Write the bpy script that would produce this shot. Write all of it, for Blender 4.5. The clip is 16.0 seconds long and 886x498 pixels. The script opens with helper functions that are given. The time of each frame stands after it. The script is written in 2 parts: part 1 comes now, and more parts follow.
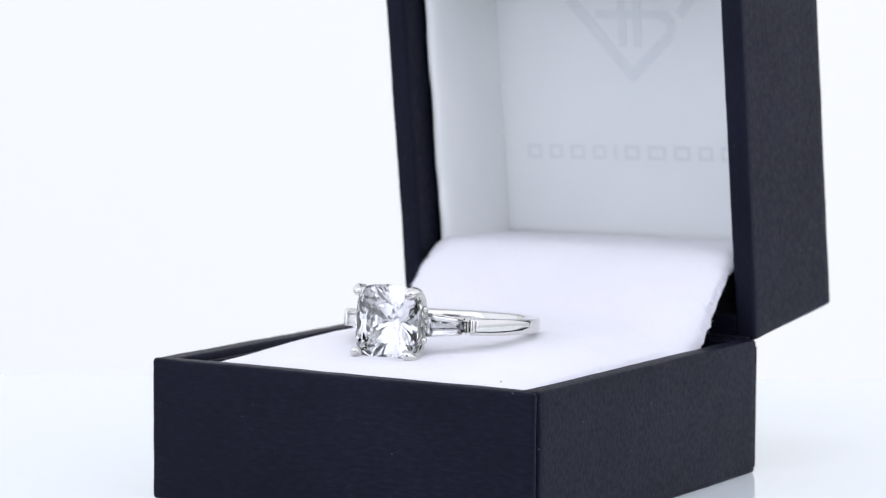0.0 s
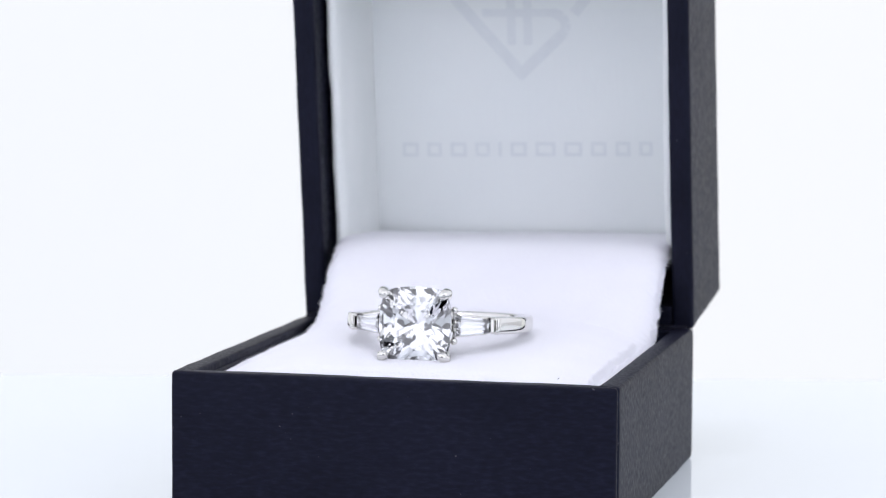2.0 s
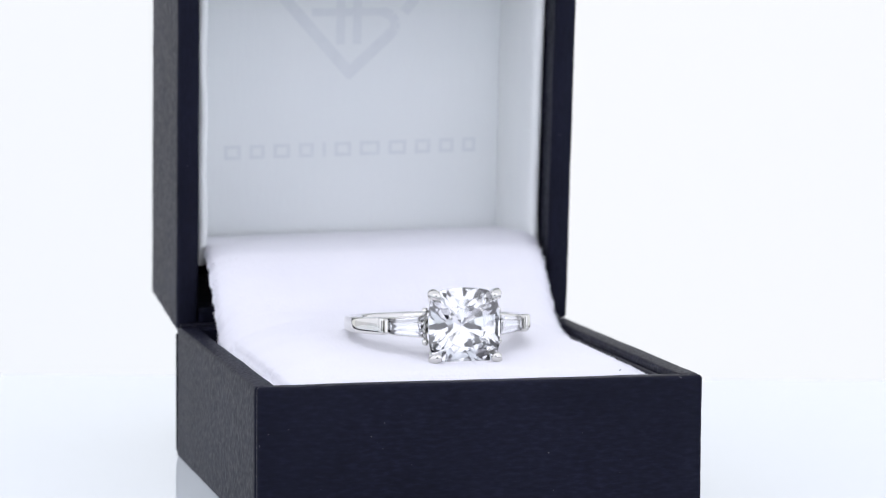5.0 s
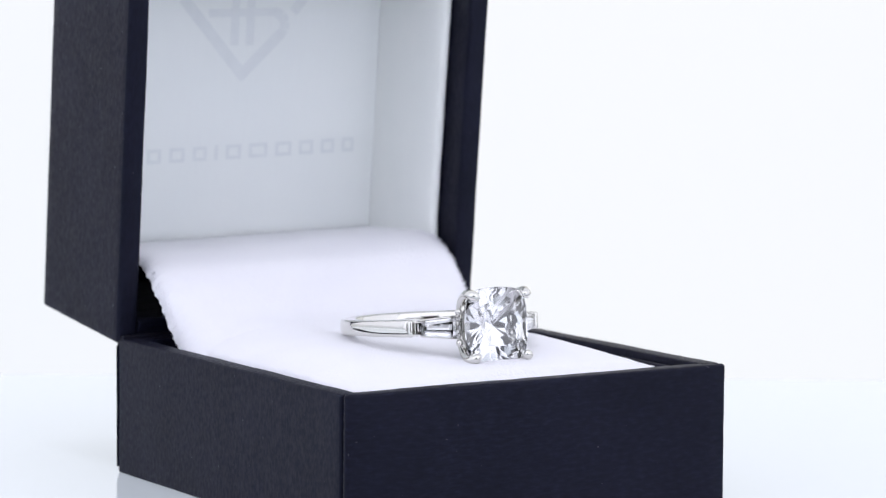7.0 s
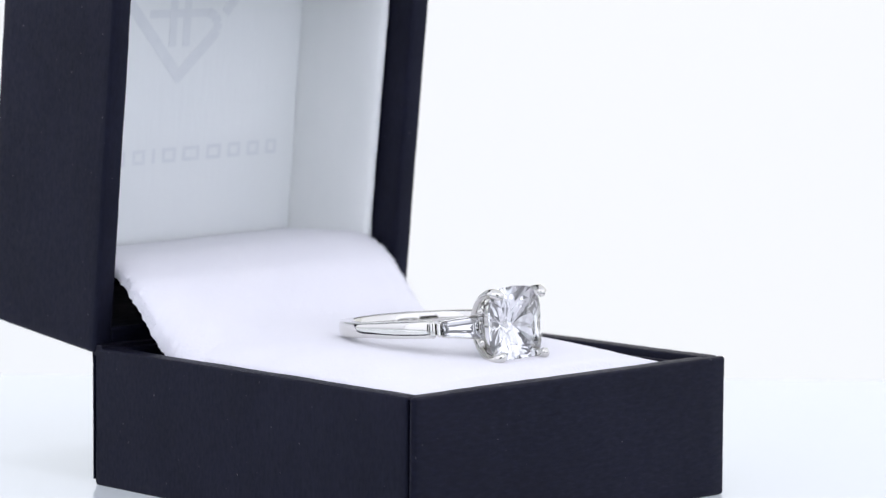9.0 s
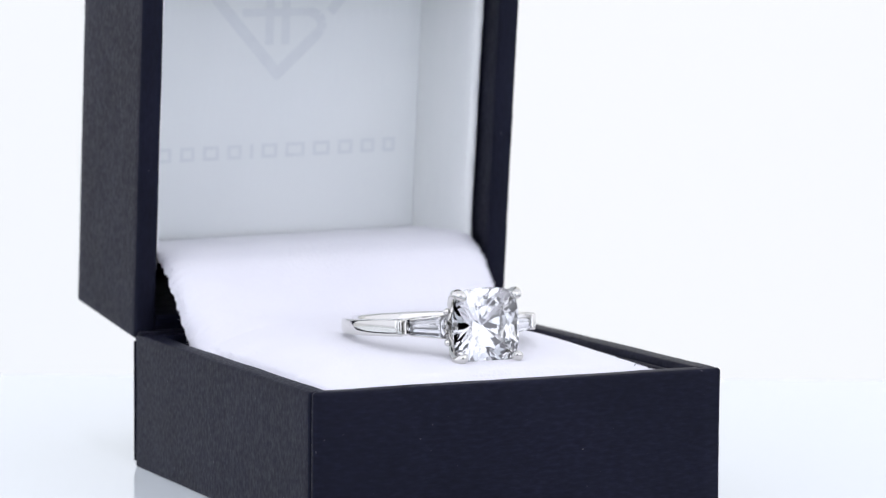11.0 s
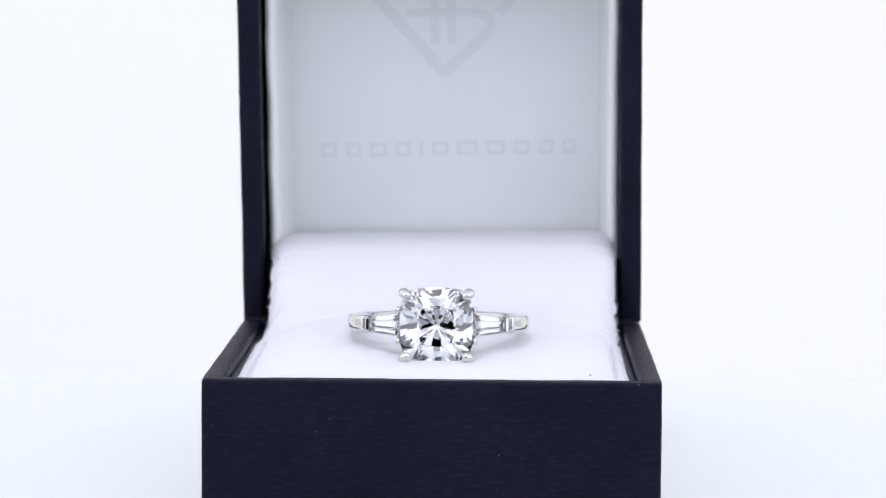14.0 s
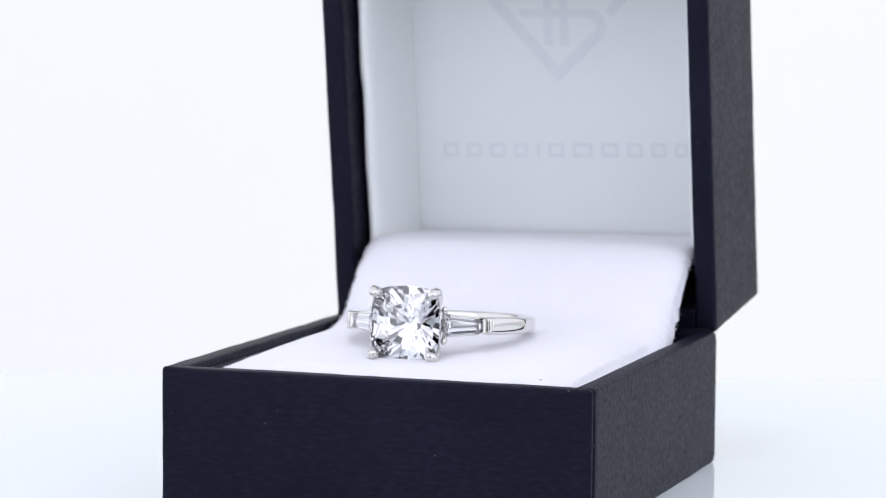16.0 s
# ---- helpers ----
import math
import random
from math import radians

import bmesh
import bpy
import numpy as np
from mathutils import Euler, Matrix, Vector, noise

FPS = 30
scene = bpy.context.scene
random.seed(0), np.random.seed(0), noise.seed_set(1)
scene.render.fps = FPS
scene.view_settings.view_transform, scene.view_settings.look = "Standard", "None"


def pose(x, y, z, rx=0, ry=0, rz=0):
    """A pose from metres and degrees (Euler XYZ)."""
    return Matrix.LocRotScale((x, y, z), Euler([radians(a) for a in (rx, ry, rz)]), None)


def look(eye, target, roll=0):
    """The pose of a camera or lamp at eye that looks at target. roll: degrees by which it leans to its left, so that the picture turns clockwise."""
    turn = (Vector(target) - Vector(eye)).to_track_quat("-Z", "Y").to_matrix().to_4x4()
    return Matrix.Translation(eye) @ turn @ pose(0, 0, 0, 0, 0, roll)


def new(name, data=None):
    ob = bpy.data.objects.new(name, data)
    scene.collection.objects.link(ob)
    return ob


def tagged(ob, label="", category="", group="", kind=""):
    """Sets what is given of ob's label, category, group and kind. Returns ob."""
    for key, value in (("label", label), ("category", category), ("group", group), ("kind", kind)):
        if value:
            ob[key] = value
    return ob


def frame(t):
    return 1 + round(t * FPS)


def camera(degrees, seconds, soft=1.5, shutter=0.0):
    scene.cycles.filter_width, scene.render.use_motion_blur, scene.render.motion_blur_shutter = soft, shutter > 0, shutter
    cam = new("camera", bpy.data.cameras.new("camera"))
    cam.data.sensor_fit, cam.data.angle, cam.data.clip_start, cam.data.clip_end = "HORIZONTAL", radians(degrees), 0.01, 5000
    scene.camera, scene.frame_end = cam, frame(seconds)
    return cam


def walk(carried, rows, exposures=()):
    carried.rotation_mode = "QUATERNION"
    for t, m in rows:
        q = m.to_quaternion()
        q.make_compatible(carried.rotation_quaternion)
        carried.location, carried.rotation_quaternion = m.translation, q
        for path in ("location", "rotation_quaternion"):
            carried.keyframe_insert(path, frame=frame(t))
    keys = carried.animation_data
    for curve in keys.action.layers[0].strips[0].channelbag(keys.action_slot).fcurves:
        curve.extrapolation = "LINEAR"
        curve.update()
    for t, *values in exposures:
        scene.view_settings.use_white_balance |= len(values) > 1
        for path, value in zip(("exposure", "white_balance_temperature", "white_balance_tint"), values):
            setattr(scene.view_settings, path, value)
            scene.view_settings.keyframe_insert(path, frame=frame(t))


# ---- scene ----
# All small parts are drawn in millimetres and scaled by MM.
MM = 0.001

# ---- camera ----
cam = camera(15.99, 16.0, 1.15)
EYE = Vector((0.0, -0.36435, 0.0652))
YAW, PITCH = radians(-0.211), radians(-5.714)
AIM = EYE + Vector((math.sin(YAW) * math.cos(PITCH), math.cos(YAW) * math.cos(PITCH), math.sin(PITCH)))
# focused on the stone; the lid behind it goes soft
cam.data.dof.use_dof = True
cam.data.dof.focus_distance = 0.350
cam.data.dof.aperture_fstop = 50.0
walk(cam, [(0.0, look(EYE, AIM, 0.386)), (16.0, look(EYE, AIM, 0.386))], [(0.0, 0.0), (16.0, 0.0)])

# ---- world and lights ----
world = bpy.data.worlds.new("studio_world")
scene.world = world
world.use_nodes = True
world.node_tree.nodes["Background"].inputs["Color"].default_value = (0.75, 0.85, 1.0, 1)
world.node_tree.nodes["Background"].inputs["Strength"].default_value = 0.02


def area_lamp(name, eye, target, sx, sy, watts, colour=(1, 1, 1)):
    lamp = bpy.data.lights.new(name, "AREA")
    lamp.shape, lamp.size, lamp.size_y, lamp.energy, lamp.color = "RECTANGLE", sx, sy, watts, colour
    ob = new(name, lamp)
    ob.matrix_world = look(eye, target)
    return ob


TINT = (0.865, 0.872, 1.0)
# large unseen lamps stand in for lit tent cloth; a small one above gives the crisp shadows
area_lamp("tent_fill_front_left", (-0.29, -0.335, 0.34), (-0.29, 0.5, 0.34), 0.40, 0.66, 0.55, TINT)
area_lamp("tent_fill_front_right", (0.29, -0.335, 0.34), (0.29, 0.5, 0.34), 0.40, 0.66, 0.55, TINT)
area_lamp("tent_fill_front_top", (0.0, -0.335, 0.42), (0.0, 0.5, 0.42), 0.17, 0.48, 0.17, TINT)
area_lamp("tent_fill_left", (-0.485, 0.07, 0.33), (0, 0.07, 0.33), 0.78, 0.62, 0.50, TINT)
area_lamp("tent_fill_right", (0.485, 0.07, 0.33), (0, 0.07, 0.33), 0.78, 0.62, 0.50, TINT)
area_lamp("tent_fill_top", (0.0, 0.07, 0.68), (0, 0.0701, 0.02), 0.92, 0.78, 0.33, TINT)
area_lamp("key_lamp", (-0.035, -0.05, 0.56), (0, 0.0, 0.02), 0.014, 0.014, 0.40, (0.89, 0.88, 0.97))


# ---- materials ----
def material(name, colour=(0.8, 0.8, 0.8), rough=0.5, metal=0.0, **more):
    m = bpy.data.materials.new(name)
    m.use_nodes = True
    p = m.node_tree.nodes["Principled BSDF"]
    p.inputs["Base Color"].default_value = (*colour, 1)
    p.inputs["Roughness"].default_value = rough
    p.inputs["Metallic"].default_value = metal
    for key, value in more.items():
        p.inputs[key.replace("_", " ")].default_value = value
    return m, m.node_tree, p


def noise_node(tree, scale, stretch=(1, 1, 1), detail=4.0):
    coord = tree.nodes.new("ShaderNodeTexCoord")
    mapping = tree.nodes.new("ShaderNodeMapping")
    mapping.inputs["Scale"].default_value = stretch
    tex = tree.nodes.new("ShaderNodeTexNoise")
    tex.inputs["Scale"].default_value = scale
    tex.inputs["Detail"].default_value = detail
    tree.links.new(coord.outputs["Object"], mapping.inputs["Vector"])
    tree.links.new(mapping.outputs["Vector"], tex.inputs["Vector"])
    return tex


def ramp_node(tree, source, stops):
    ramp = tree.nodes.new("ShaderNodeValToRGB")
    while len(ramp.color_ramp.elements) < len(stops):
        ramp.color_ramp.elements.new(0.5)
    for e, (at, c) in zip(ramp.color_ramp.elements, stops):
        e.position, e.color = at, (*c, 1)
    tree.links.new(source, ramp.inputs["Fac"])
    return ramp


def bump_node(tree, p, heights, strength, distance):
    """Sums (output, weight) pairs into one bump."""
    total = None
    for out, weight in heights:
        mul = tree.nodes.new("ShaderNodeMath")
        mul.operation = "MULTIPLY"
        mul.inputs[1].default_value = weight
        tree.links.new(out, mul.inputs[0])
        if total is None:
            total = mul.outputs[0]
        else:
            add = tree.nodes.new("ShaderNodeMath")
            tree.links.new(total, add.inputs[0])
            tree.links.new(mul.outputs[0], add.inputs[1])
            total = add.outputs[0]
    bump = tree.nodes.new("ShaderNodeBump")
    bump.inputs["Strength"].default_value = strength
    bump.inputs["Distance"].default_value = distance
    tree.links.new(total, bump.inputs["Height"])
    tree.links.new(bump.outputs["Normal"], p.inputs["Normal"])


def paper_material(name, stretch, relief=0.26, streak=1.55):
    """Navy-black linen paper with a fine one-way grain and a few pale flecks of dust."""
    m, tree, p = material(name, (0.012, 0.012, 0.02), 0.5, 0, Specular_IOR_Level=0.155, Specular_Tint=(0.78, 0.80, 1.0, 1))
    grain = noise_node(tree, 2200, stretch, 3)
    cloud = noise_node(tree, 90, (1, 1, 1), 3)
    fleck = noise_node(tree, 1900, tuple(0.55 + 0.45 * s for s in stretch), 1)
    base = ramp_node(tree, cloud.outputs["Fac"], [(0.3, (0.0046, 0.0052, 0.0122)), (0.7, (0.0076, 0.0083, 0.0180))])
    fibre = noise_node(tree, 2600, tuple(0.3 if s < 1 else 1 for s in stretch), 4)
    lift = ramp_node(tree, fibre.outputs["Fac"], [(0.35, (0.78,) * 3), (0.52, (1.0,) * 3), (0.72, (streak,) * 3)])
    shade = tree.nodes.new("ShaderNodeMixRGB")
    shade.blend_type = "MULTIPLY"
    shade.inputs["Fac"].default_value = 1.0
    tree.links.new(base.outputs["Color"], shade.inputs["Color1"])
    tree.links.new(lift.outputs["Color"], shade.inputs["Color2"])
    dots = ramp_node(tree, fleck.outputs["Fac"], [(0.765, (0, 0, 0)), (0.84, (1, 1, 1))])
    mix = tree.nodes.new("ShaderNodeMixRGB")
    tree.links.new(dots.outputs["Color"], mix.inputs["Fac"])
    tree.links.new(shade.outputs["Color"], mix.inputs["Color1"])
    mix.inputs["Color2"].default_value = (0.11, 0.11, 0.13, 1)
    tree.links.new(mix.outputs["Color"], p.inputs["Base Color"])
    rough = ramp_node(tree, grain.outputs["Fac"], [(0.3, (0.42,) * 3), (0.7, (0.62,) * 3)])
    tree.links.new(rough.outputs["Color"], p.inputs["Roughness"])
    bump_node(tree, p, [(grain.outputs["Fac"], 1.0), (cloud.outputs["Fac"], 1.2)], relief, 0.00011)
    return m


PAPER_X = paper_material("paper_grain_across", (0.3, 1, 1))
PAPER_Z = paper_material("paper_grain_upright", (1, 1, 0.7), 0.08, 1.22)
RIM, rim_tree, rim_p = material("rim_paper", (0.008, 0.008, 0.015), 0.5, 0, Specular_IOR_Level=0.2, Specular_Tint=(0.80, 0.80, 1.0, 1))
rim_noise = noise_node(rim_tree, 500, (1, 1, 1), 4)
bump_node(rim_tree, rim_p, [(rim_noise.outputs["Fac"], 1.0)], 0.4, 0.0002)

VELVET, velvet_tree, velvet_p = material("white_velvet", (0.84, 0.84, 0.87), 0.9, 0, Sheen_Weight=0.25, Sheen_Roughness=0.5)
nap = noise_node(velvet_tree, 2600, (1, 1, 1), 2)
lie = noise_node(velvet_tree, 120, (1, 1, 1), 4)
lie_colour = ramp_node(velvet_tree, lie.outputs["Fac"], [(0.25, (0.835, 0.835, 0.885)), (0.75, (0.865, 0.865, 0.905))])
velvet_tree.links.new(lie_colour.outputs["Color"], velvet_p.inputs["Base Color"])
bump_node(velvet_tree, velvet_p, [(nap.outputs["Fac"], 1.0), (lie.outputs["Fac"], 0.8)], 0.5, 0.0002)

SATIN, satin_tree, satin_p = material("pale_satin_card", (0.80, 0.85, 0.87), 0.5)
weave = noise_node(satin_tree, 1500, (1, 1, 0.2), 2)
fold = noise_node(satin_tree, 60, (1, 1, 1), 3)
satin_colour = ramp_node(satin_tree, fold.outputs["Fac"], [(0.3, (0.855, 0.89, 0.89)), (0.7, (0.885, 0.915, 0.91))])
satin_tree.links.new(satin_colour.outputs["Color"], satin_p.inputs["Base Color"])
bump_node(satin_tree, satin_p, [(weave.outputs["Fac"], 0.4), (fold.outputs["Fac"], 0.8)], 0.2, 0.0003)

PAD, pad_tree, pad_p = material("white_lining_cloth", (0.88, 0.91, 0.90), 0.75)
crumple = noise_node(pad_tree, 180, (1, 1, 0.5), 4)
pad_colour = ramp_node(pad_tree, crumple.outputs["Fac"], [(0.3, (0.87, 0.90, 0.885)), (0.7, (0.91, 0.93, 0.915))])
pad_tree.links.new(pad_colour.outputs["Color"], pad_p.inputs["Base Color"])
bump_node(pad_tree, pad_p, [(crumple.outputs["Fac"], 1.0)], 0.4, 0.0004)

PRINT, print_tree, print_p = material("pale_grey_print", (0.60, 0.63, 0.68), 0.3)
print_noise = noise_node(print_tree, 700, (1, 1, 1), 3)
print_colour = ramp_node(print_tree, print_noise.outputs["Fac"], [(0.3, (0.785, 0.82, 0.835)), (0.7, (0.815, 0.85, 0.86))])
print_tree.links.new(print_colour.outputs["Color"], print_p.inputs["Base Color"])

METAL, metal_tree, metal_p = material("polished_platinum", (0.73, 0.72, 0.68), 0.06, 1.0)
scuff = noise_node(metal_tree, 1800, (1, 1, 1), 3)
scuff_rough = ramp_node(metal_tree, scuff.outputs["Fac"], [(0.35, (0.04,) * 3), (0.75, (0.10,) * 3)])
metal_tree.links.new(scuff_rough.outputs["Color"], metal_p.inputs["Roughness"])

DIAMOND = bpy.data.materials.new("clear_diamond")
DIAMOND.use_nodes = True
d_tree = DIAMOND.node_tree
d_tree.nodes.remove(d_tree.nodes["Principled BSDF"])
d_glass = d_tree.nodes.new("ShaderNodeBsdfGlass")
d_glass.inputs["IOR"].default_value = 2.417
d_glass.inputs["Roughness"].default_value = 0.0
d_glass.inputs["Color"].default_value = (0.995, 0.997, 1.0, 1)
d_tree.links.new(d_glass.outputs[0], d_tree.nodes["Material Output"].inputs["Surface"])

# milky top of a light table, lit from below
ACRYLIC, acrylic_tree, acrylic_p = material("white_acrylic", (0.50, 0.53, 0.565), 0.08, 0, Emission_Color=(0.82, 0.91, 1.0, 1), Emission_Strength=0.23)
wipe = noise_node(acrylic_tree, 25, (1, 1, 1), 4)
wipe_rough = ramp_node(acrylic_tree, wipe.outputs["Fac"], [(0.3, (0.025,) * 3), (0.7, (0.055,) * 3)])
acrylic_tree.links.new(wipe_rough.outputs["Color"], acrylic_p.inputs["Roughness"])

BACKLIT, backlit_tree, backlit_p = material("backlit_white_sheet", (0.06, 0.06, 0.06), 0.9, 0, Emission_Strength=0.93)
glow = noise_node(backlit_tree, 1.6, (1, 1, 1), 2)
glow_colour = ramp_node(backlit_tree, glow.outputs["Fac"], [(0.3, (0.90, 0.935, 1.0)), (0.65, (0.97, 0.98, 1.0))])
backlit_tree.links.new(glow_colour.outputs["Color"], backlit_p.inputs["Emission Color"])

WALL, wall_tree, wall_p = material("white_cloth", (0.85, 0.85, 0.86), 0.8)
wall_noise = noise_node(wall_tree, 6, (1, 1, 1), 5)
wall_colour = ramp_node(wall_tree, wall_noise.outputs["Fac"], [(0.3, (0.83, 0.83, 0.85)), (0.7, (0.88, 0.88, 0.89))])
wall_tree.links.new(wall_colour.outputs["Color"], wall_p.inputs["Base Color"])


DARK, dark_tree, dark_p = material("dark_grey_paint", (0.04, 0.04, 0.045), 0.8)
dark_noise = noise_node(dark_tree, 6, (1, 1, 1), 5)
dark_colour = ramp_node(dark_tree, dark_noise.outputs["Fac"], [(0.3, (0.035, 0.035, 0.04)), (0.7, (0.05, 0.05, 0.055))])
dark_tree.links.new(dark_colour.outputs["Color"], dark_p.inputs["Base Color"])


# ---- mesh helpers ----
def part(name, bm, mat, parent=None, label="", smooth=False, scale=MM):
    """Links a bmesh as one mesh object under a thing or part."""
    bmesh.ops.scale(bm, vec=(scale,) * 3, verts=bm.verts)
    bmesh.ops.recalc_face_normals(bm, faces=bm.faces)
    me = bpy.data.meshes.new(name)
    bm.to_mesh(me)
    bm.free()
    me.materials.append(mat)
    for f in me.polygons:
        f.use_smooth = smooth
    ob = new(name, me)
    if parent:
        ob.parent = parent
    if label:
        tagged(ob, label)
    return ob


def empty(name, parent=None):
    ob = new(name)
    ob.empty_display_size = 0.01
    ob.parent = parent
    return ob


def block(x0, x1, y0, y1, z0, z1, bevel=0.3, segments=2, bm=None):
    bm = bm or bmesh.new()
    made = bmesh.ops.create_cube(bm, size=1)["verts"]
    for v in made:
        v.co = Vector(((x0 + x1) / 2 + v.co.x * (x1 - x0), (y0 + y1) / 2 + v.co.y * (y1 - y0), (z0 + z1) / 2 + v.co.z * (z1 - z0)))
    if bevel:
        edges = {e for v in made for e in v.link_edges}
        bmesh.ops.bevel(bm, geom=list(edges), offset=bevel, segments=segments, profile=0.5, affect="EDGES")
    return bm


def worn(bm, seed, step=1.3, amount=0.075):
    """Cuts a panel into short lengths along its two longest sides and lets faces and edges waver, as hand-wrapped paper does."""
    lo = [min(v.co[k] for v in bm.verts) for k in range(3)]
    hi = [max(v.co[k] for v in bm.verts) for k in range(3)]
    for k in sorted(range(3), key=lambda k: lo[k] - hi[k])[:2]:
        axis = Vector([float(k == j) for j in range(3)])
        for i in range(1, int((hi[k] - lo[k]) / step)):
            bmesh.ops.bisect_plane(bm, geom=bm.verts[:] + bm.edges[:] + bm.faces[:], dist=1e-6, plane_co=axis * (lo[k] + i * step), plane_no=axis)
    for v in bm.verts:
        p = v.co
        wave = noise.noise_vector(p * 0.13 + Vector((seed, 0, 0))) * 0.7 + noise.noise_vector(p * 0.55 + Vector((0, seed, 0))) * 0.45
        v.co = p + wave * amount
    return bm


def tube(path, radii, sides=12, bm=None, squash=1.0):
    """A round bar along path with a radius at each point and domed ends."""
    bm = bm or bmesh.new()
    path = [Vector(p) for p in path]
    rings = []
    for i, p in enumerate(path):
        way = (path[min(i + 1, len(path) - 1)] - path[max(i - 1, 0)]).normalized()
        side = way.cross(Vector((0.137, 0.21, 0.97))).normalized()
        up = way.cross(side)
        rings.append([bm.verts.new(p + radii[i] * (math.cos(a) * side + squash * math.sin(a) * up))
                      for a in (2 * math.pi * k / sides for k in range(sides))])
    for a, b in zip(rings, rings[1:]):
        for k in range(sides):
            bm.faces.new((a[k], a[(k + 1) % sides], b[(k + 1) % sides], b[k]))
    bm.faces.new(rings[0])
    bm.faces.new(rings[-1][::-1])
    return bm


def grid_sheet(columns, bm=None):
    """Quads between equal rows of points."""
    bm = bm or bmesh.new()
    rows = [[bm.verts.new(p) for p in col] for col in columns]
    for a, b in zip(rows, rows[1:]):
        for i in range(len(a) - 1):
            bm.faces.new((a[i], a[i + 1], b[i + 1], b[i]))
    return bm, rows


# ---- studio ----
TABLE_BACK = 98
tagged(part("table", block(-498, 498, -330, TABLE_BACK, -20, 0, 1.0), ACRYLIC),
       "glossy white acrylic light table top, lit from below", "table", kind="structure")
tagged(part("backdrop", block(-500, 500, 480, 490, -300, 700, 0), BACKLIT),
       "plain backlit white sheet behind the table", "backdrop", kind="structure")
tagged(part("floor", block(-500, 500, -340, 480, -310, -300, 0), WALL), "white painted floor", "floor", kind="structure")
tagged(part("wall_west", block(-510, -500, -350, 490, -310, 710, 0), WALL), "plain white cloth wall", "wall", kind="structure")
tagged(part("wall_east", block(500, 510, -350, 490, -310, 710, 0), WALL), "plain white cloth wall", "wall", kind="structure")
tagged(part("ceiling", block(-500, 500, -340, 490, 700, 710, 0), WALL), "plain white cloth ceiling", "ceiling", kind="structure")
# dark room on the viewing side
tagged(part("floor", block(-500, 500, -1000, -350, -310, -300, 0), DARK), "dark grey floor", "floor", kind="structure")
tagged(part("wall_west", block(-510, -500, -1010, -350, -310, 710, 0), DARK), "dark grey wall", "wall", kind="structure")
tagged(part("wall_east", block(500, 510, -1010, -350, -310, 710, 0), DARK), "dark grey wall", "wall", kind="structure")
tagged(part("wall_rear", block(-500, 500, -1010, -1000, -310, 710, 0), DARK), "dark grey wall", "wall", kind="structure")
tagged(part("ceiling", block(-500, 500, -1000, -350, 700, 710, 0), DARK), "dark grey ceiling", "ceiling", kind="structure")
# unseen wall on the viewing side: its lens opening is widened to darken the ring's reflections
HOLE_X, HOLE_LOW, HOLE_TOP = 86, 2, 160
tagged(part("wall_south", block(-500, -HOLE_X, -350, -340, -310, 710, 0), WALL), "plain white cloth wall", "wall", kind="structure")
tagged(part("wall_south", block(HOLE_X, 500, -350, -340, -310, 710, 0), WALL), "plain white cloth wall", "wall", kind="structure")
tagged(part("wall_south", block(-HOLE_X, HOLE_X, -350, -340, HOLE_TOP, 710, 0), WALL), "plain white cloth wall", "wall", kind="structure")
tagged(part("wall_south", block(-HOLE_X, HOLE_X, -350, -340, -310, HOLE_LOW, 0), WALL), "plain white cloth wall", "wall", kind="structure")

# ---- jewelry box: origin under its middle, front towards -y ----
HALF_W, HALF_D, BASE_H = 25.28, 27.3, 16.35
WALL_T = 2.4
LID_TILT, LID_DEPTH, LID_TALL = 6.68, 21.4, 53.0


def make_box():
    box = tagged(empty("jewelry_box"), "open navy-black paper ring box with white velvet cushion", "jewelry box")
    h = BASE_H
    # the front board laps past the side boards, with a fine seam between them
    front = block(-HALF_W, HALF_W, -HALF_D, -HALF_D + 0.95, 0.0, h, 0.42, 4)
    front = block(-HALF_W + 0.9, HALF_W - 0.9, -HALF_D + 0.5, -HALF_D + WALL_T, 0.3, h - 0.06, 0.2, 2, front)
    part("front_panel", worn(front, 3), PAPER_X, box, smooth=True)
    for s in (-1, 1):
        x0, x1 = sorted((s * (HALF_W + 0.1), s * (HALF_W - WALL_T)))
        bm = block(x0, x1, -HALF_D + 1.12, HALF_D, 0.0, h - 0.05, 0.36, 4)
        if s < 0:  # this board leans in towards the hinge
            for v in bm.verts:
                v.co.x += 0.45 * (v.co.y + HALF_D) / (2 * HALF_D)
        part("side_panel", worn(bm, 11 + s), PAPER_Z, box, smooth=True)
    part("back_panel", block(-HALF_W + 2.45, HALF_W - 2.45, HALF_D - WALL_T, HALF_D, 0.35, h - 0.1, 0.3), PAPER_X, box)
    # wrapped paper edge that stands a little past the side boards
    part("back_paper", block(-HALF_W + 0.22, HALF_W + 0.05, HALF_D + 0.02, HALF_D + 0.16, 0.7, h - 0.9, 0.05), PAPER_X, box)
    part("bottom_panel", block(-HALF_W + 0.7, HALF_W - 0.7, -HALF_D + 0.7, HALF_D - 0.7, 0.02, 1.2, 0.2), RIM, box)
    # thin inner lining strip standing just inside the rim
    for s in (-1, 1):
        x0, x1 = sorted((s * (HALF_W - WALL_T - 0.02), s * (HALF_W - WALL_T - 0.7)))
        part("inner_lip", block(x0, x1, -HALF_D + WALL_T + 0.1, HALF_D - WALL_T - 0.1, 1.3, h - 0.9, 0.2), RIM, box)
    part("hinge_strip", block(-HALF_W + 0.7, HALF_W - 0.7, HALF_D - 0.9, HALF_D + 0.9, h - 1.5, h + 0.3, 0.15), RIM, box)
    make_cushion(box)
    make_lid(box)
    return box


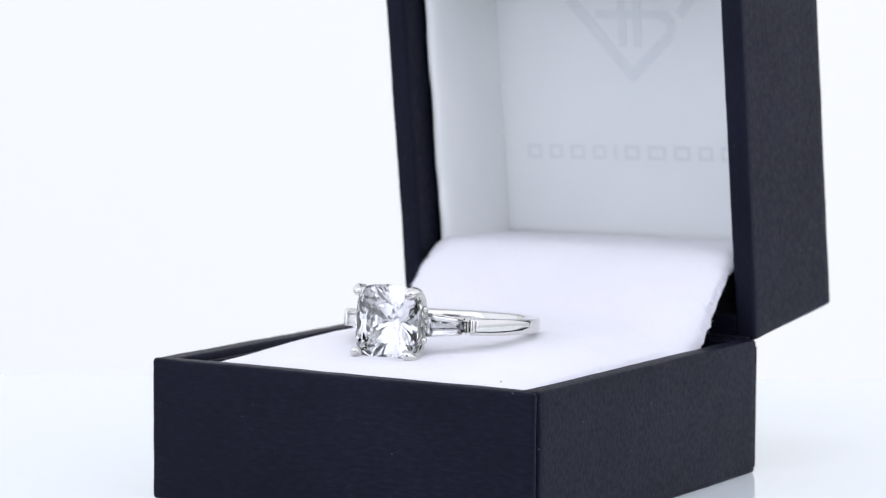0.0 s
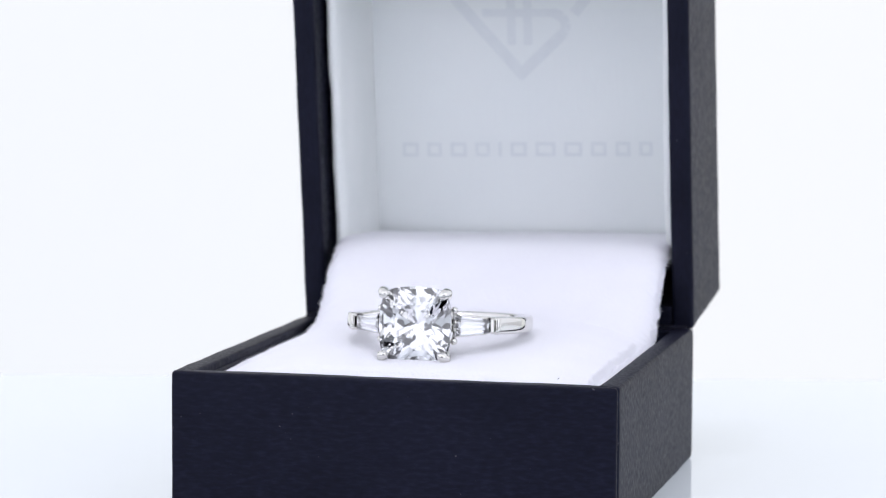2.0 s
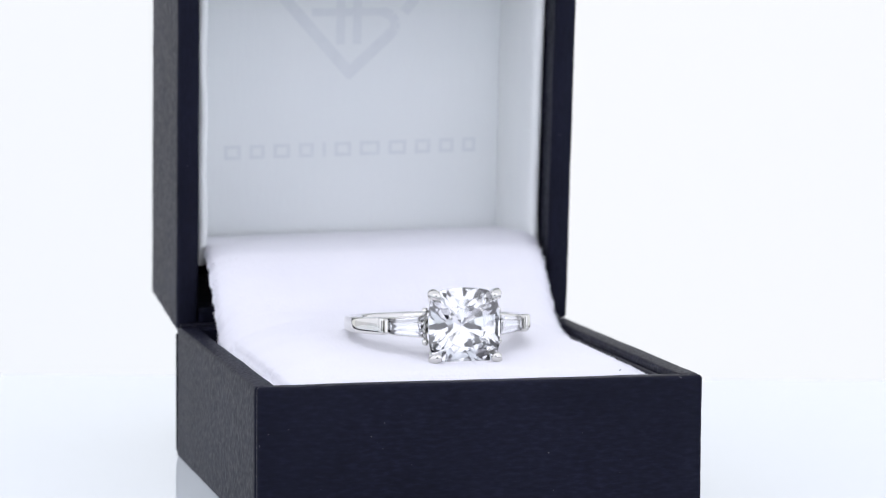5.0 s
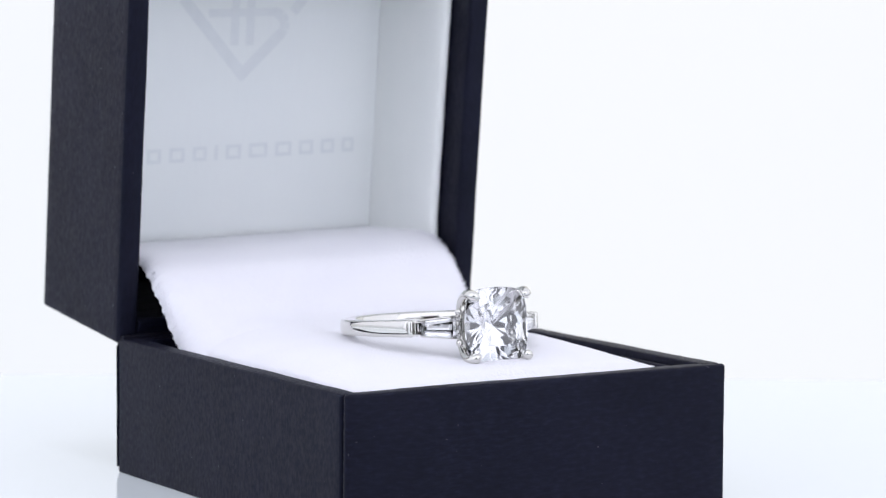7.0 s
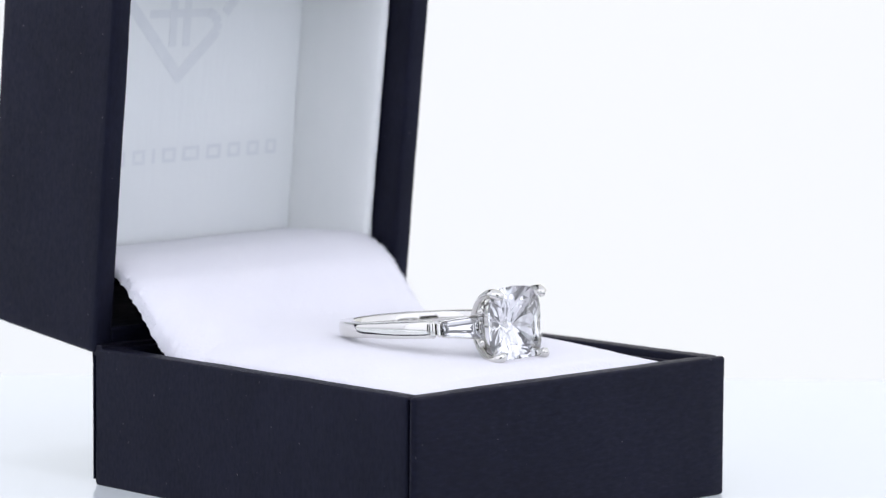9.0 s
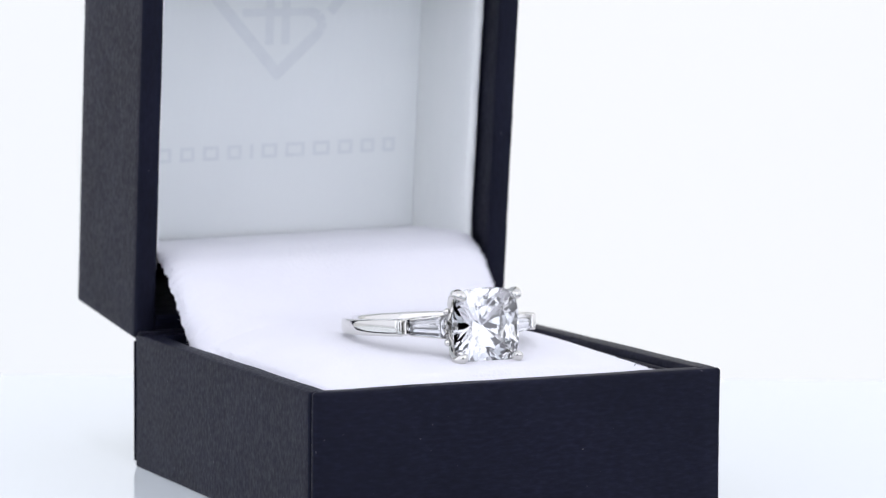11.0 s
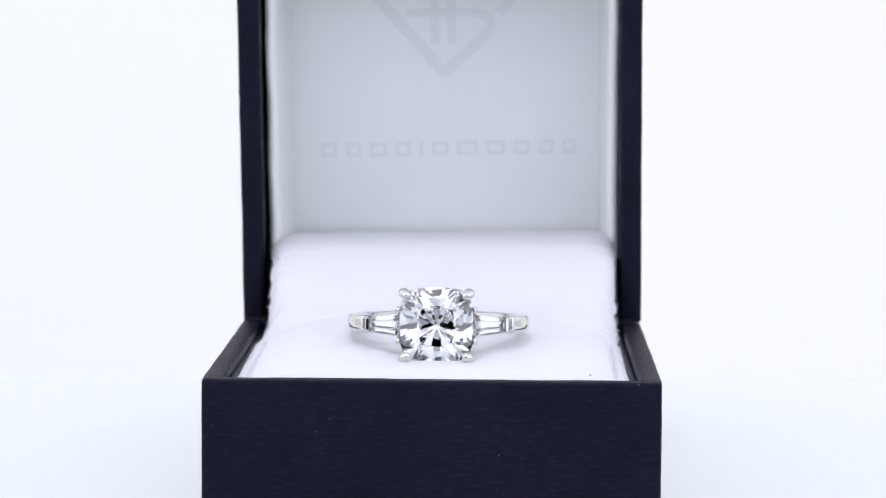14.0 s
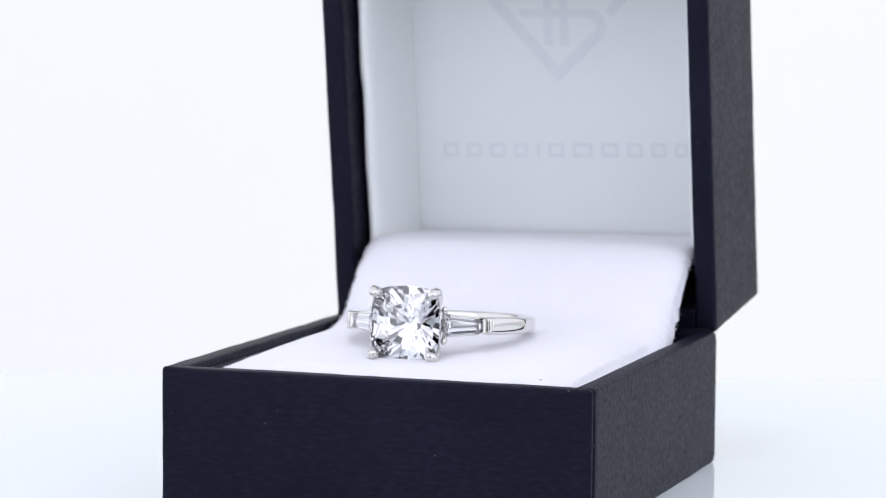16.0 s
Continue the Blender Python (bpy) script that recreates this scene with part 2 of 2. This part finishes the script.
# height of the cushion over the rim along its middle and along its side edges
MIDDLE = [(-24.3, -1.6), (-24.1, -0.2), (-23.4, 0.45), (-21, 0.75), (-18, 0.9), (-14, 1.35), (-10, 1.75), (-4, 2.1), (2, 2.1), (6.7, 1.95), (12, 2.15), (15.5, 2.4),
          (18, 3.1), (20, 4.3), (22, 5.9), (24, 7.5), (26, 8.8), (28, 9.8), (30, 10.4), (32, 10.45), (34, 10.3), (38, 10.1), (43.9, 9.85)]
EDGE = [(-24.3, -2.6), (-23.4, -1.5), (-10, -1.2), (12, -1.1), (17.5, -0.8), (19.3, 0.1), (21, 1.9), (23, 4.3), (25.5, 7.0), (27.5, 8.6), (30, 9.8), (32, 10.15), (34, 10.15), (43.9, 9.8)]


def profile_z(line, y):
    for (a, za), (b, zb) in zip(line, line[1:]):
        if y <= b:
            return za + (zb - za) * max(0.0, (y - a) / (b - a))
    return line[-1][1]


def smooth_z(line, y):
    return sum(profile_z(line, min(43.9, max(-24.3, y + d))) for d in (-1.2, -0.6, 0, 0.6, 1.2)) / 5


def cushion_half(y):
    """Half width of the cushion at y: it narrows where it climbs into the lid."""
    return 22.1 - 0.65 * min(1, max(0, (y - 10) / 10)) - 0.6 * min(1, max(0, (y - 29) / 4))


def cushion_point(x, y):
    """Top of the cushion, rounded over and ragged at its sides."""
    rag = 1.0 + 2.6 * min(1.0, max(0.0, (y - 12) / 4))
    half = cushion_half(y) + 0.2 * noise.noise((y * 0.35, x * 0.02, 3.0)) + rag * (0.16 * noise.noise((y * 1.9, 1.0, 9.0 + x)) + 0.11 * noise.noise((y * 4.5, 4.0, 2.0 + x)))
    u = max(-1.0, min(1.0, x))
    w = max(0.0, (abs(u) - 0.3) / 0.7) ** (2.6 + 11 * min(1.0, max(0.0, (y - 14) / 9)))
    z = smooth_z(MIDDLE, y) * (1 - w) + smooth_z(EDGE, y) * w
    # a ragged crease where the velvet is tucked into the tray
    crease = 0.945 + 0.012 * noise.noise((y * 0.45, 7.0, u))
    z -= 1.0 * math.exp(-((abs(u) - crease) / 0.013) ** 2) * min(1.0, max(0.0, (14 - y) / 4))
    z += 0.4 * u * min(1.0, max(0.0, (y - 20) / 6))
    z += 0.07 * noise.noise((u * 7, y * 0.25, 0.5))
    # the climbing part sits a little to one side
    aside = 0.4 * min(1.0, max(0.0, (y - 12) / 6))
    return Vector((u * half + aside, y, BASE_H + z))


def make_cushion(box):
    rim_us = [0.89 + 0.01 * k for k in range(12)]
    us = sorted([-u for u in rim_us] + [k / 12 - 0.875 for k in range(1, 21)] + rim_us)
    ys = [-24.3, -24.2, -24.0, -23.7, -23.2] + [-22.5 + k * 0.3 for k in range(221)] + [43.9]
    columns = [[cushion_point(u, y) for y in ys] for u in us]
    bm, rows = grid_sheet(columns)
    low = 3.0
    # skirts down to the bottom of the tray
    for line in (rows[0], rows[-1], [r[0] for r in rows], [r[-1] for r in rows]):
        under = [bm.verts.new((v.co.x, v.co.y, v.co.z - 0.5 if v.co.y > 15 else min(v.co.z - 1.0, max(low, v.co.z - 9)))) for v in line]
        for i in range(len(line) - 1):
            bm.faces.new((line[i], line[i + 1], under[i + 1], under[i]))
    cushion = part("cushion", bm, VELVET, box, "white velvet cushion rising towards the lid", smooth=True)
    spot = cushion_point(0.80, -21.0)
    part("lint_speck", tube([spot + Vector((-0.12, 0, 0.05)), spot + Vector((0, 0.05, 0.14)), spot + Vector((0.08, 0.02, 0.22))], [0.03, 0.05, 0.025], 6), RIM, cushion, "dark lint speck")
    # loose nap along both cut edges
    bm = bmesh.new()
    rnd = random.Random(4)
    for s in (-1, 1):
        for _ in range(2400):
            y = rnd.choice((rnd.uniform(-20, 34), rnd.uniform(17, 32)))
            long = 0.25 if y < 16 else 0.5
            base = cushion_point(s * rnd.uniform(0.97, 1.0), y)
            tip = base + Vector((s * rnd.uniform(0.02, long), rnd.uniform(-0.2, 0.2), rnd.uniform(-0.15, 0.2)))
            w = Vector((0, 0.035, 0.015))
            bm.faces.new([bm.verts.new(p) for p in (base - w, base + w, tip)])
    tagged(part("nap_fringe", bm, VELVET, box, "loose white velvet fibres"), kind="stuff")


def make_lid(box):
    lid = empty("lid", box)
    lid["label"] = "raised box lid with white lining"
    lid.matrix_basis = pose(0.27 * MM, (HALF_D - 0.1) * MM, (BASE_H - 0.6) * MM, LID_TILT, -0.7, -0.7)
    w, t, d, tall = 25.2, 2.7, LID_DEPTH, LID_TALL
    for s in (-1, 1):
        x0, x1 = sorted((s * w, s * (w - t)))
        part("lid_side_panel", worn(block(x0, x1, 0, d, 0.2, tall, 0.45, 4), 21 + s), PAPER_Z, lid, smooth=True)
    part("lid_bottom_panel", block(-w + t + 0.03, w - t - 0.03, 0.3, d, 0.25, 0.25 + t, 0.3), PAPER_X, lid)
    part("lid_top_panel", block(-w + t + 0.03, w - t - 0.03, 0.15, d, tall - t, tall - 0.05, 0.3), PAPER_X, lid)
    part("lid_back_panel", block(-w + t + 0.03, w - t - 0.03, d - t, d, 0.3 + t, tall - t - 0.05, 0.2), PAPER_X, lid)
    # flat card at the back
    zs = [6.0 + k * (tall - t - 6.2) / 30 for k in range(31)]
    xs = [-20.9 + 41.8 * k / 16 for k in range(17)]
    bm, _ = grid_sheet([[(x, 18.35 + 0.05 * noise.noise((x * 0.2, z * 0.2, 1.0)) * (abs(x) > 14), z) for z in zs] for x in xs])
    part("lining_card", bm, SATIN, lid, "pale satin card with a printed mark", smooth=True)
    # padded cloth down both sides, rolled over at the rim, with an uneven seam at the card
    section = [(22.6, 6.6), (22.55, 5.2), (22.35, 4.4), (21.95, 4.0), (21.5, 4.1), (21.15, 4.7), (20.95, 6.0), (20.8, 8.5), (20.65, 12), (20.45, 15.5),
               (20.3, 17.6), (20.2, 18.25), (20.35, 18.6)]
    zs = [7.6 + k * (tall - t - 8.0) / 60 for k in range(61)]
    for s in (-1, 1):
        rows = []
        for k, (x, y) in enumerate(section):
            soft = 0.30 if y < 5 else 0.14
            rows.append([(0.2 - 0.2 * s + s * (x + soft * noise.noise((s * 3.0 + y * 0.05, z * 0.10, 5.0)) + 0.06 * noise.noise((y * 0.4, z * 0.6, s * 2.0))),
                          y + 0.12 * noise.noise((s * 7.0, z * 0.25, 1.0 + k * 0.1)), z) for z in zs])
        bm, _ = grid_sheet(rows)
        part("side_lining", bm, PAD, lid, "padded white cloth lining", smooth=True)
    make_print(lid)
    return lid


def bar(a, b, width, y, depth=0.02):
    """A flat printed bar from a to b (x, z) on the lining."""
    a, b = Vector((a[0], 0, a[1])), Vector((b[0], 0, b[1]))
    way = (b - a).normalized()
    side = Vector((way.z, 0, -way.x)) * width / 2
    bm = bmesh.new()
    front = [bm.verts.new(p + Vector((0, y - depth, 0))) for p in (a - side, a + side, b + side, b - side)]
    back = [bm.verts.new(v.co + Vector((0, depth * 0.9, 0))) for v in front]
    bm.faces.new(front)
    bm.faces.new(back[::-1])
    for i in range(4):
        bm.faces.new((front[i], back[i], back[(i + 1) % 4], front[(i + 1) % 4]))
    return bm


def frame_shape(x0, x1, z0, z1, stroke, y):
    """A plain hollow block in place of one printed sign."""
    bm = bmesh.new()
    rings = []
    for d in (0.012, 0.002):
        for inset in (0, stroke):
            rings.append([bm.verts.new((x, y - d, z)) for x, z in ((x0 + inset, z0 + inset), (x1 - inset, z0 + inset), (x1 - inset, z1 - inset), (x0 + inset, z1 - inset))])
    out_f, in_f, out_b, in_b = rings
    for i in range(4):
        j = (i + 1) % 4
        for a, b in ((out_f, in_f), (in_f, in_b), (in_b, out_b), (out_b, out_f)):
            bm.faces.new((a[i], a[j], b[j], b[i]))
    return bm


def make_print(lid):
    y = 18.31
    # pale emblem: a V outline with a rounded bowl and bars inside
    bowl = [(5.4, 34.3), (6.0, 35.1), (6.1, 36.0), (5.6, 36.9), (4.5, 37.4)]
    strokes = [((-8.7, 39.4), (0.42, 29.05), 1.5), ((5.6, 34.6), (-0.35, 29.05), 1.5), ((9.1, 39.6), (7.2, 37.3), 1.4),
               ((-1.15, 39.6), (-1.15, 33.2), 1.15), ((1.05, 39.6), (1.05, 33.2), 1.15), ((-5.0, 37.4), (4.8, 37.4), 1.05)]
    strokes += [(a, b, 1.3) for a, b in zip(bowl, bowl[1:])]
    for a, b, w in strokes:
        y -= 0.004
        part("emblem_bar", bar(a, b, w, y), PRINT, lid)
    # one plain hollow block in place of each sign of the printed line
    x, widths = -16.3, [2.2, 2.0, 2.2, 2.0, 0.45, 2.2, 2.7, 2.4, 2.1, 2.0, 1.8]
    gap = (33.5 - sum(widths)) / 10
    for w in widths:
        z = 18.25 + (x + 16.3) * 0.014
        bm = bar((x + w / 2, z), (x + w / 2, z + 1.9), w, y) if w < 1 else frame_shape(x, x + w, z, z + 1.9, 0.46, y)
        part("print_block", bm, PRINT, lid)
        x += w + gap


# ---- diamond ring: origin at the middle of the band, stone towards -y, finger axis z ----
def cut(bm, point, normal):
    made = bmesh.ops.bisect_plane(bm, geom=bm.verts[:] + bm.edges[:] + bm.faces[:], dist=1e-5, plane_co=point, plane_no=normal, clear_outer=True)
    edges = [e for e in made["geom_cut"] if isinstance(e, bmesh.types.BMEdge)]
    if edges:
        bmesh.ops.edgenet_fill(bm, edges=edges)


def cushion_stone(a, b, n=3.8):
    """A cushion brilliant with its table towards +z and its girdle at z = 0, in millimetres."""
    bm = bmesh.new()
    bmesh.ops.create_cube(bm, size=20)
    q = n / (n - 1)

    def reach(phi):
        return ((a * abs(math.cos(phi))) ** q + (b * abs(math.sin(phi))) ** q) ** (1 / q)

    def facet(phi, slope, z, out=1.0, up=1):
        h = reach(phi) * out
        point = Vector((h * math.cos(phi), h * math.sin(phi), z))
        cut(bm, point, Vector((math.sin(slope) * math.cos(phi), math.sin(slope) * math.sin(phi), up * math.cos(slope))))

    for k in range(40):
        facet(2 * math.pi * (k + 0.5) / 40, math.pi / 2, 0)
    crown, girdle, depth = 0.88, 0.12, 3.69
    cut(bm, Vector((0, 0, girdle + crown)), Vector((0, 0, 1)))
    for k in range(8):
        phi = k * math.pi / 4
        facet(phi, math.atan(crown / (reach(phi) * 0.47)), girdle)
        facet(phi + math.pi / 8, math.atan(crown / (reach(phi) * 0.62)), girdle + crown, 0.49)
        for s in (-1, 1):
            turn = phi + s * radians(13)
            facet(turn, math.atan(crown / (reach(turn) * 0.33)), girdle)
    # pavilion: tiers of facets, steeper towards the girdle and each turned against the last
    rnd = random.Random(7)

    def lean(r):
        return 40.4 + 5.5 * r ** 2 + 7.0 * r ** 8

    def drop(r):
        return -girdle - sum(math.tan(radians(lean(r + (1 - r) * (k + 0.5) / 20))) * a * (1 - r) / 20 for k in range(20))

    for count, turn, r, loose in ((16, 0.5, 0.0, 0.6), (24, 0.0, 0.14, 1.2), (24, 0.5, 0.27, 1.6), (32, 0.0, 0.40, 2.1), (32, 0.5, 0.54, 2.7), (32, 0.0, 0.68, 3.0), (40, 0.5, 0.82, 3.0), (40, 0.0, 0.95, 3.0)):
        for k in range(count):
            phi = 2 * math.pi * (k + turn) / count + radians(rnd.uniform(-1, 1) * loose * 1.2)
            slope = radians(lean(r) + rnd.uniform(-1, 1) * loose)
            facet(phi, math.atan(math.tan(slope) * (a / reach(phi)) ** 0.6), drop(r), r, -1)
    return bm


def baguette_stone(length, wide, narrow, depth=1.25):
    """A tapered step cut: length along x from the wide end, table towards +z."""
    bm = bmesh.new()
    bmesh.ops.create_cube(bm, size=20)
    taper = math.atan((wide - narrow) / 2 / length)
    up = Vector((0, 0, 1))
    ends = [(Vector((0, 0, 0)), Vector((-1, 0, 0))), (Vector((length, 0, 0)), Vector((1, 0, 0))),
            (Vector((0, wide / 2, 0)), Vector((math.sin(taper), math.cos(taper), 0))), (Vector((0, -wide / 2, 0)), Vector((math.sin(taper), -math.cos(taper), 0)))]
    for p, nrm in ends:
        cut(bm, p, nrm)
        cut(bm, p + 0.05 * up, (nrm + 1.0 * up).normalized())
        cut(bm, p - nrm * 0.18 + 0.23 * up, (nrm * 0.55 + up).normalized())
        cut(bm, p - 0.05 * up, (nrm - 0.55 * up).normalized())
        cut(bm, p - nrm * 0.3 - 0.6 * up, (nrm - 1.2 * up).normalized())
    cut(bm, 0.38 * up, up)
    cut(bm, -depth * up, -up)
    return bm


def turned(bm, m):
    bmesh.ops.transform(bm, matrix=m, verts=bm.verts)
    return bm


def make_shank(ring):
    """The polished band: round behind, with straighter shoulders rising to the stone."""
    def section(outer, inner, half):
        """Points of the domed section: outward offset and height."""
        pts = []
        for k in range(13):
            a = -math.pi / 2 + math.pi * k / 12
            pts.append((outer - 0.42 + 0.42 * max(0, math.cos(a)) ** 0.5, half * math.copysign(abs(math.sin(a)) ** 0.7, math.sin(a))))
        pts += [(inner + 0.15, half * 0.96), (inner, half * 0.8), (inner, 0), (inner, -half * 0.8), (inner + 0.15, -half * 0.96)]
        return pts
    columns = []
    steps = 96
    for i in range(steps + 1):
        beta = radians(44 + (360 - 88) * i / steps)
        way = Vector((math.sin(beta), -math.cos(beta), 0))
        # the outside leaves the circle towards the shoulders
        fore = max(0.0, -way.y)
        outer = 10.6 + 1.7 * min(1.0, fore / 0.72) ** 1.6
        inner = 8.85
        half = 0.98 - 0.1 * (1 - min(1.0, fore / 0.7))
        columns.append([(way * o) + Vector((0, 0.28 * (1 + way.y) / 2, z)) for o, z in section(outer, inner, half)])
    bm, rows = grid_sheet([c + c[:1] for c in columns])
    bmesh.ops.remove_doubles(bm, verts=bm.verts, dist=1e-5)
    bm.verts.ensure_lookup_table()
    bmesh.ops.holes_fill(bm, edges=[e for e in bm.edges if e.is_boundary], sides=40)
    part("band", bm, METAL, ring, "polished platinum band", smooth=True)


def make_ring():
    ring = tagged(empty("diamond_ring"), "platinum ring with cushion-cut diamond and tapered baguettes on velvet", "ring")
    make_shank(ring)
    front = pose(0, 0, 0, 90)  # turns +z to -y
    stone = cushion_stone(4.10, 4.30)
    part("center_stone", turned(stone, Matrix.Translation((0, -13.62, 0)) @ front), DIAMOND, ring, "clear cushion-cut diamond").visible_shadow = False
    for sx in (-1, 1):
        for sz in (-1, 1):
            # claw over the corner, then down the side of the stone to the base of the basket
            path = [(3.15, -14.72, 2.95), (3.35, -14.78, 3.15), (3.6, -14.62, 3.38), (3.78, -14.1, 3.55), (3.78, -13.4, 3.55), (3.62, -12.6, 3.38), (3.3, -11.6, 3.0),
                    (2.85, -10.6, 2.4), (2.3, -9.7, 1.7), (1.9, -9.1, 1.0)]
            radii = [0.24, 0.5, 0.6, 0.62, 0.54, 0.46, 0.44, 0.44, 0.46, 0.5]
            part("prong", tube([(sx * x * 0.97, y, sz * z * 1.04) for x, y, z in path], radii, 14), METAL, ring, smooth=True)
    # gallery rail round the basket
    loop = []
    for k in range(49):
        a = 2 * math.pi * k / 48
        r = 1 / (abs(math.cos(a)) ** 3 + abs(math.sin(a)) ** 3) ** (1 / 3)
        loop.append((3.3 * r * math.cos(a), -11.55, 3.05 * r * math.sin(a)))
    part("gallery_rail", tube(loop, [0.34] * 49, 10), METAL, ring, smooth=True)
    for sx in (-1, 1):
        # upright collar with beads and small stones beside the basket
        arch = [(sx * (3.95 + 0.35 * math.cos(a)), -12.55 + 0.25 * math.cos(a), 1.75 * math.sin(a)) for a in (radians(-90 + 15 * k) for k in range(13))]
        part("collar", tube(arch, [0.2] * 13, 8), METAL, ring, smooth=True)
        for sz in (-1, 1):
            bm = bmesh.new()
            bmesh.ops.create_uvsphere(bm, u_segments=12, v_segments=8, radius=0.42)
            part("bead", turned(bm, Matrix.Translation((sx * 4.25, -12.5, sz * 1.75))), METAL, ring, smooth=True)
        for z in (-0.95, 0, 0.95):
            bm = cushion_stone_small(0.42)
            m = Matrix.Translation((sx * 4.3, -12.45, z)) @ pose(0, 0, 0, 0, sx * 90) @ pose(0, 0, 0, 0, 0, 0)
            part("accent_stone", turned(bm, m), DIAMOND, ring).visible_shadow = False
        # baguette on its sloping shoulder
        wide_end = Vector((sx * 4.35, -12.25, 0))
        along = (Vector((sx * 7.75, -9.75, 0)) - wide_end)
        x_axis = along.normalized()
        out = Vector((sx * abs(x_axis.y), -abs(x_axis.x), 0)).normalized()
        y_axis = out.cross(x_axis)
        m = Matrix.Translation(wide_end) @ Matrix((x_axis, y_axis, out)).transposed().to_4x4()
        part("baguette", turned(baguette_stone(along.length, 2.35, 1.55), m), DIAMOND, ring, "clear tapered baguette diamond").visible_shadow = False
        # channel below the baguette and the bar that closes it
        bm = block(-0.2, along.length + 0.2, -0.9, 0.9, -2.3, -1.3, 0.25)
        part("shoulder", turned(bm, m), METAL, ring, smooth=False)
        for sz in (-1, 1):
            rail = tube([(0.0, sz * 1.22, -0.75), (along.length / 2, sz * 1.03, -0.75), (along.length, sz * 0.84, -0.75)], [0.17, 0.17, 0.17], 8)
            part("rail", turned(rail, m), METAL, ring, smooth=True)
        bm = block(along.length + 0.04, along.length + 0.68, -0.88, 0.88, -2.2, 0.2, 0.24, 1)
        part("end_bar", turned(bm, m), METAL, ring)
        bm = block(along.length + 0.72, along.length + 1.42, -1.0, 1.0, -2.3, 0.12, 0.34, 5)
        part("end_cap", turned(bm, m), METAL, ring, smooth=True)
    return ring


def cushion_stone_small(r):
    """A tiny round stone, table towards +z."""
    bm = bmesh.new()
    bmesh.ops.create_cone(bm, cap_ends=True, segments=8, radius1=r, radius2=r * 0.55, depth=r * 0.4)
    bmesh.ops.translate(bm, verts=bm.verts, vec=(0, 0, r * 0.2))
    return bm


jewelry_box = make_box()
diamond_ring = make_ring()

# ---- turning ----
# the box and its ring turn about an upright axis through the world's origin
TURN = [(t / 2, -31.12 + 9.121 * t / 2) for t in range(17)]
TURN += [(8.2, 43.5), (8.4, 44.8), (8.6, 45.08), (8.8, 45.12), (9, 44.85), (9.2, 43.1), (9.5, 40.35), (10, 35.75), (10.5, 31.15), (11, 26.5)]
TURN += [(11.5 + t / 2, 21.88 - 9.04 * t / 2) for t in range(10)]
BOX_AT = pose(-0.00218, 0.00552, 0.0)
RING_AT = pose(0.00035, -0.0036, (BASE_H + 3.7) * MM, -4.8)


def motions():
    walk(jewelry_box, [(t, pose(0, 0, 0, 0, 0, a) @ BOX_AT) for t, a in TURN])
    walk(diamond_ring, [(t, pose(0, 0, 0, 0, 0, a) @ BOX_AT @ RING_AT) for t, a in TURN])


motions()
